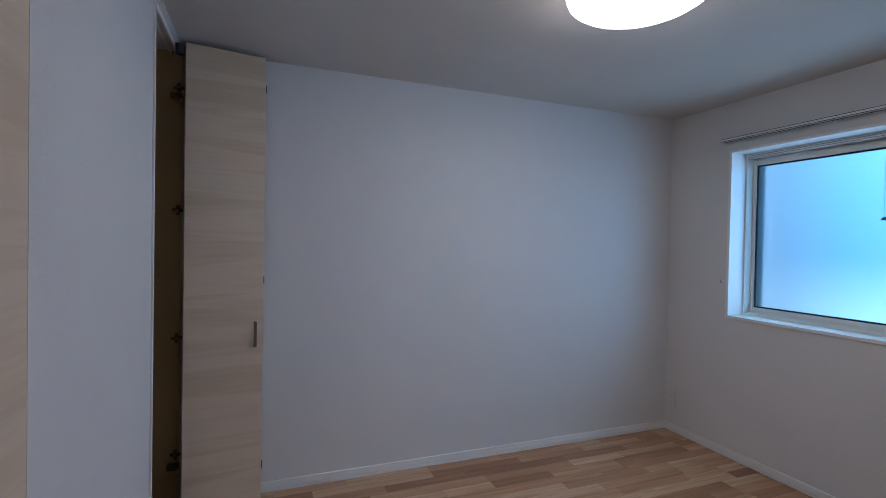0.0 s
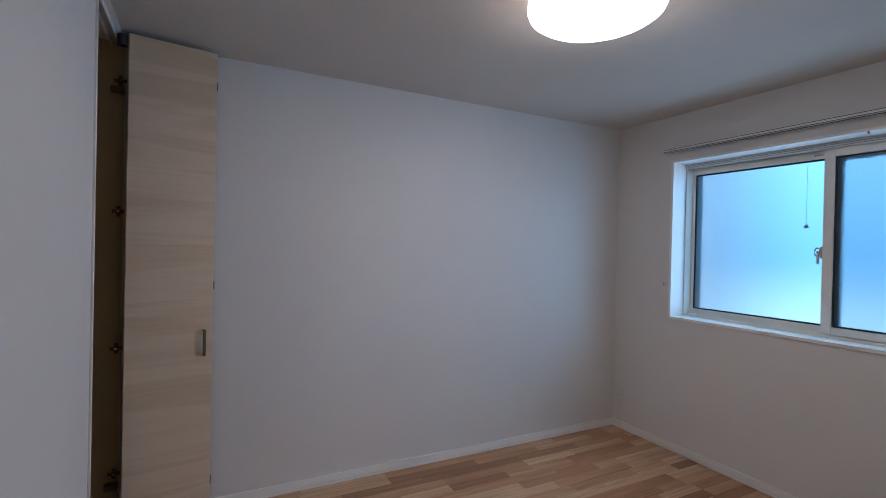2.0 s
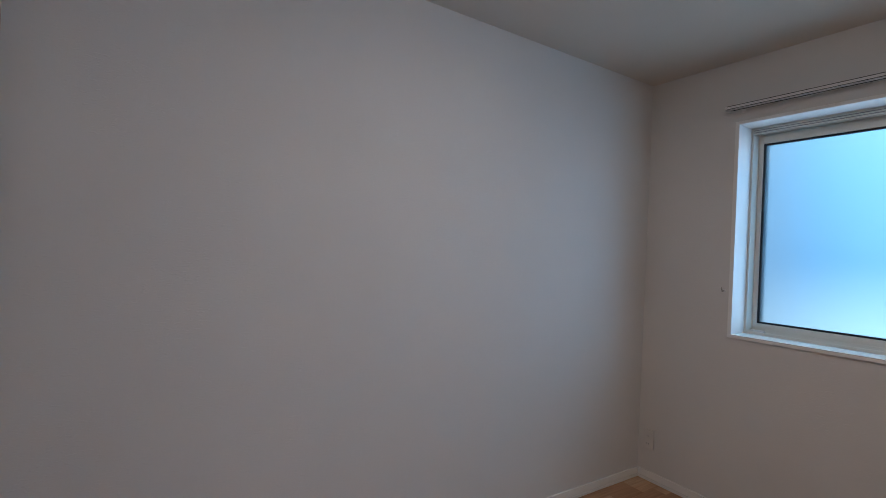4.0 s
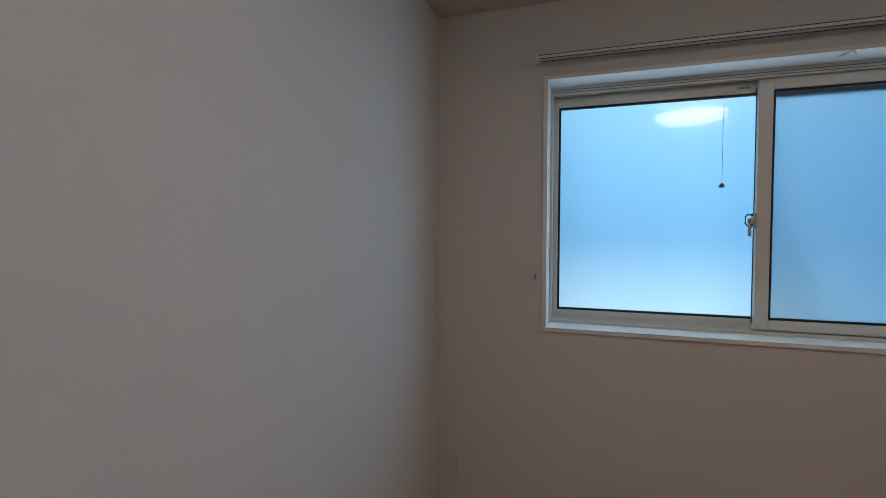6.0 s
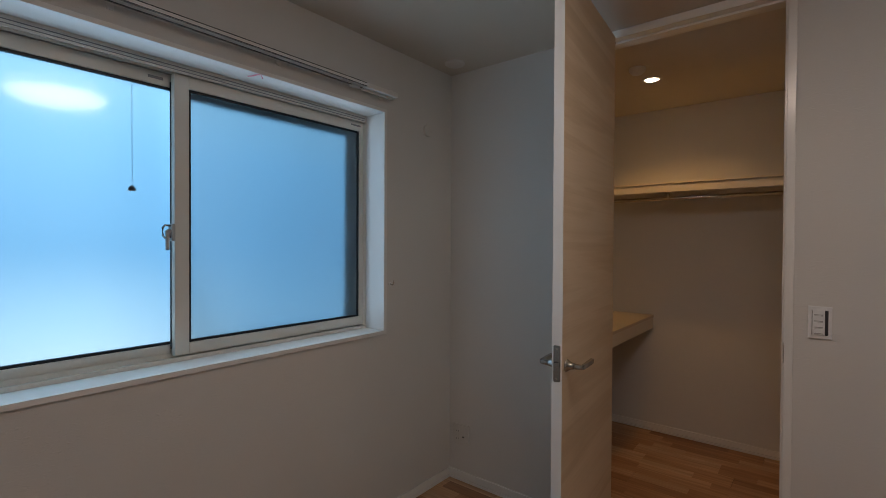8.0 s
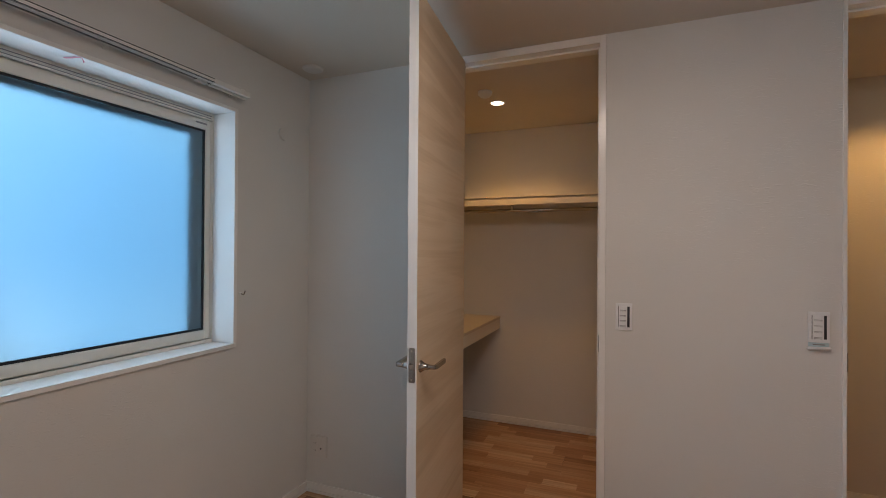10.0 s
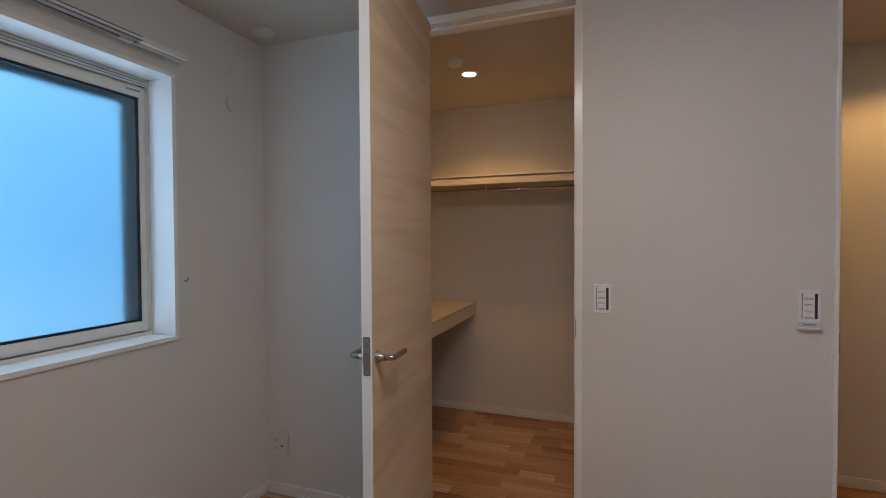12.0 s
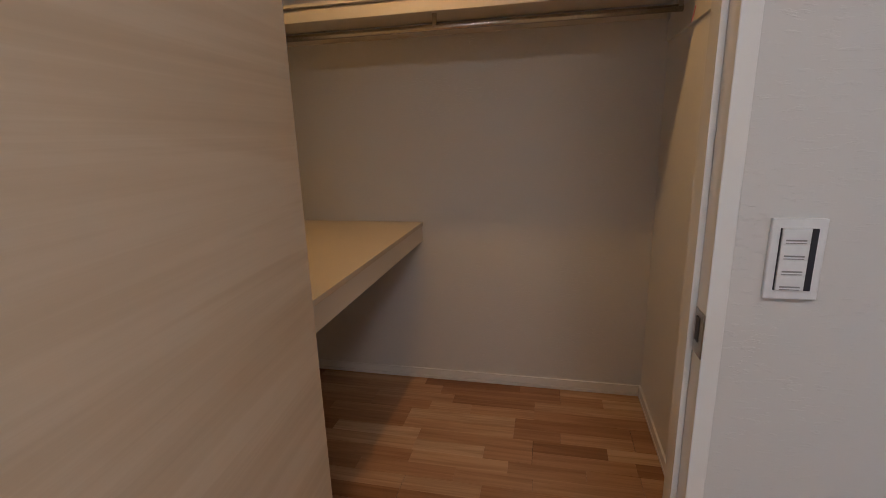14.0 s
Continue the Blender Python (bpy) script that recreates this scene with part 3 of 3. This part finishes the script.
def wardrobe():
    """Folding wardrobe door, open against the north wall, with its frame and track."""
    f = thing("wardrobe_frame", "slim white frame around the wardrobe opening", "door frame", kind="structure")
    part("jamb", boxed(XD - T, XD + 0.004, CY0, CY0 + 0.012, 0, CZ), TRIM, f)
    part("jamb_trim", boxed(XD, XD + 0.008, CY0 - 0.016, CY0 - 0.003, 0, CZ + 0.010, bevel=0.001), TRIM, f)
    part("inner_jamb", boxed(XD - T, XD + 0.002, CY1 - 0.004, CY1, 0, CZ - 0.010), CLOSET, f, "brown inner jamb")
    part("head", boxes((XD - T, XD + 0.004, CY0 + 0.012, CY1, CZ - 0.010, CZ)), TRIM, f)
    part("track", boxes((XD - 0.052, XD - 0.047, CY0 + 0.012, CY1, CZ - 0.034, CZ - 0.010), (XD - 0.018, XD - 0.013, CY0 + 0.012, CY1, CZ - 0.034, CZ - 0.010)), PLASTIC, f, "white metal door track")
    d = thing("folding_door", "pale wood-grain folding wardrobe door folded open", "folding door")
    z0, z1 = 0.018, 2.376

    def panel(name, a, b):
        a, b = Vector((*a, 0)), Vector((*b, 0))
        e = b - a
        p = part(name, boxed(0, e.length, 0, 0.020, z0, z1, bevel=0.0012), VENEER, d)
        p.matrix_basis = Matrix.Translation(a) @ Matrix.Rotation(math.atan2(e.y, e.x), 4, "Z")
        return p
    lead = panel("lead_panel", (-3.322, -0.165), (-2.953, -0.104))
    panel("rear_panel", (-3.345, -0.040), (-2.956, -0.076))
    n = 0.374
    grip = boxed(n - 0.050, n - 0.035, -0.034, -0.026, 0.850, 0.982, bevel=0.0025)
    box(grip, n - 0.048, n - 0.037, -0.028, 0.001, 0.850, 0.860, bevel=0.002)
    box(grip, n - 0.048, n - 0.037, -0.028, 0.001, 0.972, 0.982, bevel=0.002)
    part("pull", grip, BRONZE, lead, "bronze pull handle")
    for z in (0.20, 1.20, 2.215):
        part("fold_hinge", boxed(-2.957, -2.949, -0.092, -0.078, z - 0.02, z + 0.02), BLACK, d, "small dark fold hinge")
    part("guide_roller", cyl(bmesh.new(), (-3.350, -0.150, 2.318), (-3.350, -0.150, 2.366), 0.020, segs=20), BLACK, d, "dark guide roller")
    for z, big in ((2.19, 1), (1.56, 0), (0.895, 0), (0.285, 1)):
        x = -3.372
        plate = boxed(x - 0.026, x + 0.026, -0.0205, -0.016, z - 0.008, z + 0.008, bevel=0.0018)
        box(plate, x - 0.008, x + 0.008, -0.0210, -0.016, z - 0.026, z + 0.026, bevel=0.0018)
        h = part("hinge_plate", plate, BRONZE, d, "dull bronze four-lobed hinge plate")
        part("hinge_cup", cyl(bmesh.new(), (x, -0.019, z), (x, -0.030, z), 0.0155, 0.0125, segs=20), BRONZE, h, smooth=True)
        part("screw", cyl(bmesh.new(), (x, -0.030, z), (x, -0.0315, z), 0.005, segs=12), STEEL, h)
        if big:
            part("hinge_arm", boxed(x - 0.034, x + 0.022, -0.064, -0.028, z - 0.066, z - 0.036, bevel=0.004), BRONZE, h)
            part("pivot_pin", cyl(bmesh.new(), (x + 0.012, -0.05, z - 0.080), (x + 0.012, -0.05, z - 0.030), 0.006, segs=12), STEEL, h)


wardrobe()


# ---- fixtures of the room ----
def ceiling_lamp(x, y):
    c = thing("ceiling_lamp", "round white glowing dome ceiling lamp", "ceiling lamp")
    part("base", lathe(bmesh.new(), [(0, 0), (0.22, 0), (0.23, -0.012), (0.23, -0.03), (0, -0.03)], (x, y, H)), PLASTIC, c)
    part("cover_rim", lathe(bmesh.new(), [(0.242, -0.014), (0.252, -0.026), (0.2535, -0.044), (0.253, -0.060)], (x, y, H), 64), LAMP_RIM, c, "dimmer rim of the cover", True)
    prof = [(0.253, -0.060), (0.246, -0.078), (0.222, -0.094), (0.18, -0.104), (0.12, -0.110), (0.05, -0.1135), (0, -0.114)]
    part("cover", lathe(bmesh.new(), prof, (x, y, H), 64), LAMP, c, "glowing white cover", True)


ceiling_lamp(-1.70, -1.43)


def switch(x, name_label):
    """A wide-rocker switch plate on the south wall."""
    z, y = 1.117, YC
    s = thing("light_switch", name_label, "light switch", group="light switches")
    part("plate", boxed(x - 0.035, x + 0.035, y, y + 0.0085, z - 0.060, z + 0.060, bevel=0.002), PLASTIC, s)
    part("surround", boxed(x - 0.024, x + 0.024, y + 0.008, y + 0.0092, z - 0.046, z + 0.046), BLACK, s, "dark slot beside the rockers")
    for k in range(4):
        r = part("rocker", boxed(x - 0.014, x + 0.022, y + 0.008, y + 0.0125, z - 0.0455 + k * 0.023, z - 0.0227 + k * 0.023, bevel=0.0006), PLASTIC, s)
        low = z - 0.0455 + k * 0.023
        part("mark", boxed(x - 0.009, x + 0.017, y + 0.0125, y + 0.0129, low + 0.0045, low + 0.0068), GREY, r)
        part("mark", boxed(x - 0.009, x + 0.017, y + 0.0125, y + 0.0128, low + 0.0010, low + 0.0022), GREY, r)


switch(-1.728, "white four-rocker light switch beside the closet doorway")
switch(-2.439, "white light switch with a paper tag below it")
tag = thing("paper_tag", "pale blue paper tag curled below the light switch", "paper tag")
part("sheet", boxed(-2.472, -2.405, YC + 0.001, YC + 0.003, 1.040, 1.058), PAPER, tag)
part("curl", tube(bmesh.new(), [(-2.474, YC + 0.010, 1.036), (-2.403, YC + 0.010, 1.034)], [(0.010, 0.006)] * 2, 10), PLASTIC, tag, "white curled lower edge", True)
part("print_bar", boxed(-2.46, -2.42, YC + 0.003, YC + 0.0034, 1.046, 1.051), GREY, tag)


def outlet(at, label, wide):
    """A wall plate with sockets and, on a wide one, a jack; local X across, Z up, Y out of the wall."""
    o = thing("wall_outlet", label, "wall outlet", at, group="wall outlets")
    half = 0.057 if wide else 0.035
    part("plate", boxed(-half, half, 0.001, 0.011, -0.060, 0.060, bevel=0.0025), CAP, o)
    for cx in (0.023, -0.023) if wide else (0.0,):
        insert = part("insert", boxed(cx - 0.015, cx + 0.015, 0.011, 0.0125, -0.047, 0.047, bevel=0.0006), CAP, o)
        if cx < 0:
            part("jack", cyl(bmesh.new(), (cx + 0.004, 0.0120, -0.010), (cx + 0.004, 0.0165, -0.010), 0.0048, segs=14), BLACK, insert, "dark round jack")
            continue
        for z in (0.018, -0.026):
            for x in (cx - 0.006, cx + 0.006):
                part("socket_slot", boxed(x - 0.001, x + 0.001, 0.0123, 0.0129, z - 0.004, z + 0.005), BLACK, insert)


outlet(pose(0, -0.069, 0.25, 0, 0, 90), "white double socket plate low on the wall", False)
outlet(pose(-0.090, YC, 0.276), "wide white wall plate with sockets and one dark jack", True)

cap = thing("sleeve_cap", "round white air-conditioner sleeve cap on the wall", "wall cap")
part("cover", cyl(bmesh.new(), (0, -2.628, 2.035), (-0.010, -2.628, 2.035), 0.036, 0.033, 32), CAP, cap)
vent = thing("ceiling_vent", "small round white ceiling vent in the corner", "vent")
part("cover", lathe(bmesh.new(), [(0.055, 0), (0.055, -0.008), (0.045, -0.014), (0, -0.016)], (-0.138, -2.70, H), 32), CAP, vent)

# ---- walk-in closet ----
shelf = thing("hat_shelf", "cream wooden shelf across the closet with a front rail", "shelf")
SY = -3.93
part("board", boxed(WIC_X, 0, WIC_Y, SY, 1.798, 1.810, bevel=0.001), BOARD, shelf)
part("groove", boxed(WIC_X, 0, SY - 0.060, SY - 0.026, 1.786, 1.798), BOARD, shelf)
part("front_rail", boxed(WIC_X, 0, SY - 0.030, SY - 0.001, 1.743, 1.786, bevel=0.002), BOARD, shelf)
part("batten", boxed(WIC_X + 0.018, 0, WIC_Y, WIC_Y + 0.018, 1.740, 1.786), BOARD, shelf)
rod = thing("hanging_rod", "steel clothes rod hung under the closet shelf", "clothes rod")
RY, RZ = -4.05, 1.712
part("tube", cyl(bmesh.new(), (-1.825, RY, RZ), (-0.03, RY, RZ), 0.0125), STEEL, rod, smooth=True)
for x in (-1.815, -0.925, -0.04):
    part("bracket", boxed(x - 0.008, x + 0.008, RY - 0.012, RY + 0.012, RZ, 1.798, bevel=0.002), STEEL, rod)
batten = thing("wall_batten", "cream wooden batten on the closet side wall", "batten")
part("strip", boxed(WIC_X, WIC_X + 0.012, -4.34, -3.55, 1.645, 1.728, bevel=0.001), BOARD, batten)
mark = thing("red_tape_mark", "small red tape mark on the closet batten", "tape")
part("strip", tube(bmesh.new(), [(WIC_X + 0.014, -3.93, 1.69), (WIC_X + 0.015, -3.945, 1.665), (WIC_X + 0.014, -3.965, 1.65)], [(0.001, 0.006)] * 3, 8), RED, mark)

desk = thing("closet_desk", "cream board counter built along the closet wall", "counter")
DE = -0.76
part("top", boxed(DE, -0.001, WIC_Y + 0.001, YC - T - 0.001, 0.854, 0.874, bevel=0.0015), COUNTER, desk)
part("apron", boxed(DE + 0.004, DE + 0.024, WIC_Y + 0.001, YC - T - 0.001, 0.775, 0.854, bevel=0.001), BOARD, desk)


def downlight(x, y, watts, name):
    d = thing("downlight", name, "downlight", group="recessed downlights")
    part("ring", lathe(bmesh.new(), [(0.040, -0.001), (0.052, -0.001), (0.052, -0.004), (0.040, -0.006), (0.040, -0.001)], (x, y, H), 32), PLASTIC, d)
    part("lens", lathe(bmesh.new(), [(0.040, -0.002), (0.0, -0.003)], (x, y, H), 32), BULB, d, "glowing warm lens")
    lamp = bpy.data.lights.new("downlight_glow", "SPOT")
    lamp.energy, lamp.color, lamp.spot_size, lamp.spot_blend, lamp.shadow_soft_size = watts, WARM, radians(134), 0.45, 0.03
    o = new("downlight_glow", lamp)
    o.matrix_basis = pose(x, y, H - 0.012)


downlight(-0.922, -3.632, DOWNLIGHT_WATTS, "warm glowing recessed downlight in the closet ceiling")
downlight(-3.15, -3.42, HALL_WATTS, "warm glowing recessed downlight in the hallway ceiling")
det = thing("heat_detector", "small round white detector on the closet ceiling", "detector")
part("body", lathe(bmesh.new(), [(0.045, 0), (0.045, -0.015), (0.03, -0.032), (0, -0.034)], (-0.906, -3.40, H), 28), PLASTIC, det, smooth=True)


# ---- floor strips ----
strips = {}
ROW, PLANK = 0.0758, 1.818


def strip_mesh(length, width):
    key = (round(length, 3), round(width, 3))
    if key not in strips:
        strips[key] = mesh_of("strip", boxed(0.0002, key[0] - 0.0002, 0.0002, key[1] - 0.0002, -0.012, 0.0, bevel=0.0004, segs=1), FLOOR)
    return strips[key]


def cuts(rng):
    """Where one plank's strip ends, along the plank."""
    ends, at = [], 0.0
    while at < PLANK - 0.01:
        at += rng.choice((0.202, 0.303, 0.404, 0.505, 0.606))
        at = PLANK if PLANK - at < 0.16 else at
        ends.append(at)
    return ends


def lay(x0, x1, y0, y1, seed, base):
    """Planks of two rows of strips each; the planks' own ends and sides show as fine dark joints."""
    rng = random.Random(seed)
    y, row = y1, 0
    while y > y0 + 0.001:
        w = min(ROW, y - y0)
        if row % 2 == 0:
            start = x0 - rng.uniform(0, PLANK)
        side = 0.0013 if row % 2 else 0.0
        at = start
        while at < x1:
            a = at
            for end in cuts(rng):
                b = at + end
                lo, hi = max(a + (0.0016 if a == at else 0.0), x0), min(b, x1)
                if hi - lo > 0.012 and w > 0.01:
                    ob = new("strip", strip_mesh(hi - lo, w - side))
                    ob.matrix_basis = Matrix.Translation((lo, y - w + side, 0))
                    ob.parent = base
                a = b
            at += PLANK
        y, row = y - w, row + 1


lay(XD, 0.0, YC, 0.0, 3, floor)
lay(WIC_X, 0.0, WIC_Y, YC, 5, closet_floor)
bm = bmesh.new()
for k in range(11):
    for j in range(5):
        box(bm, WIC_X - 0.46 - j * 0.45, WIC_X - 0.012 - j * 0.45, YC - 0.101 * (k + 1) + 0.0005, YC - 0.101 * k - 0.0005, -0.012, 0)
hall_floor = part("hall_strips", bm, FLOOR, floor)
tagged(hall_floor, kind="stuff")
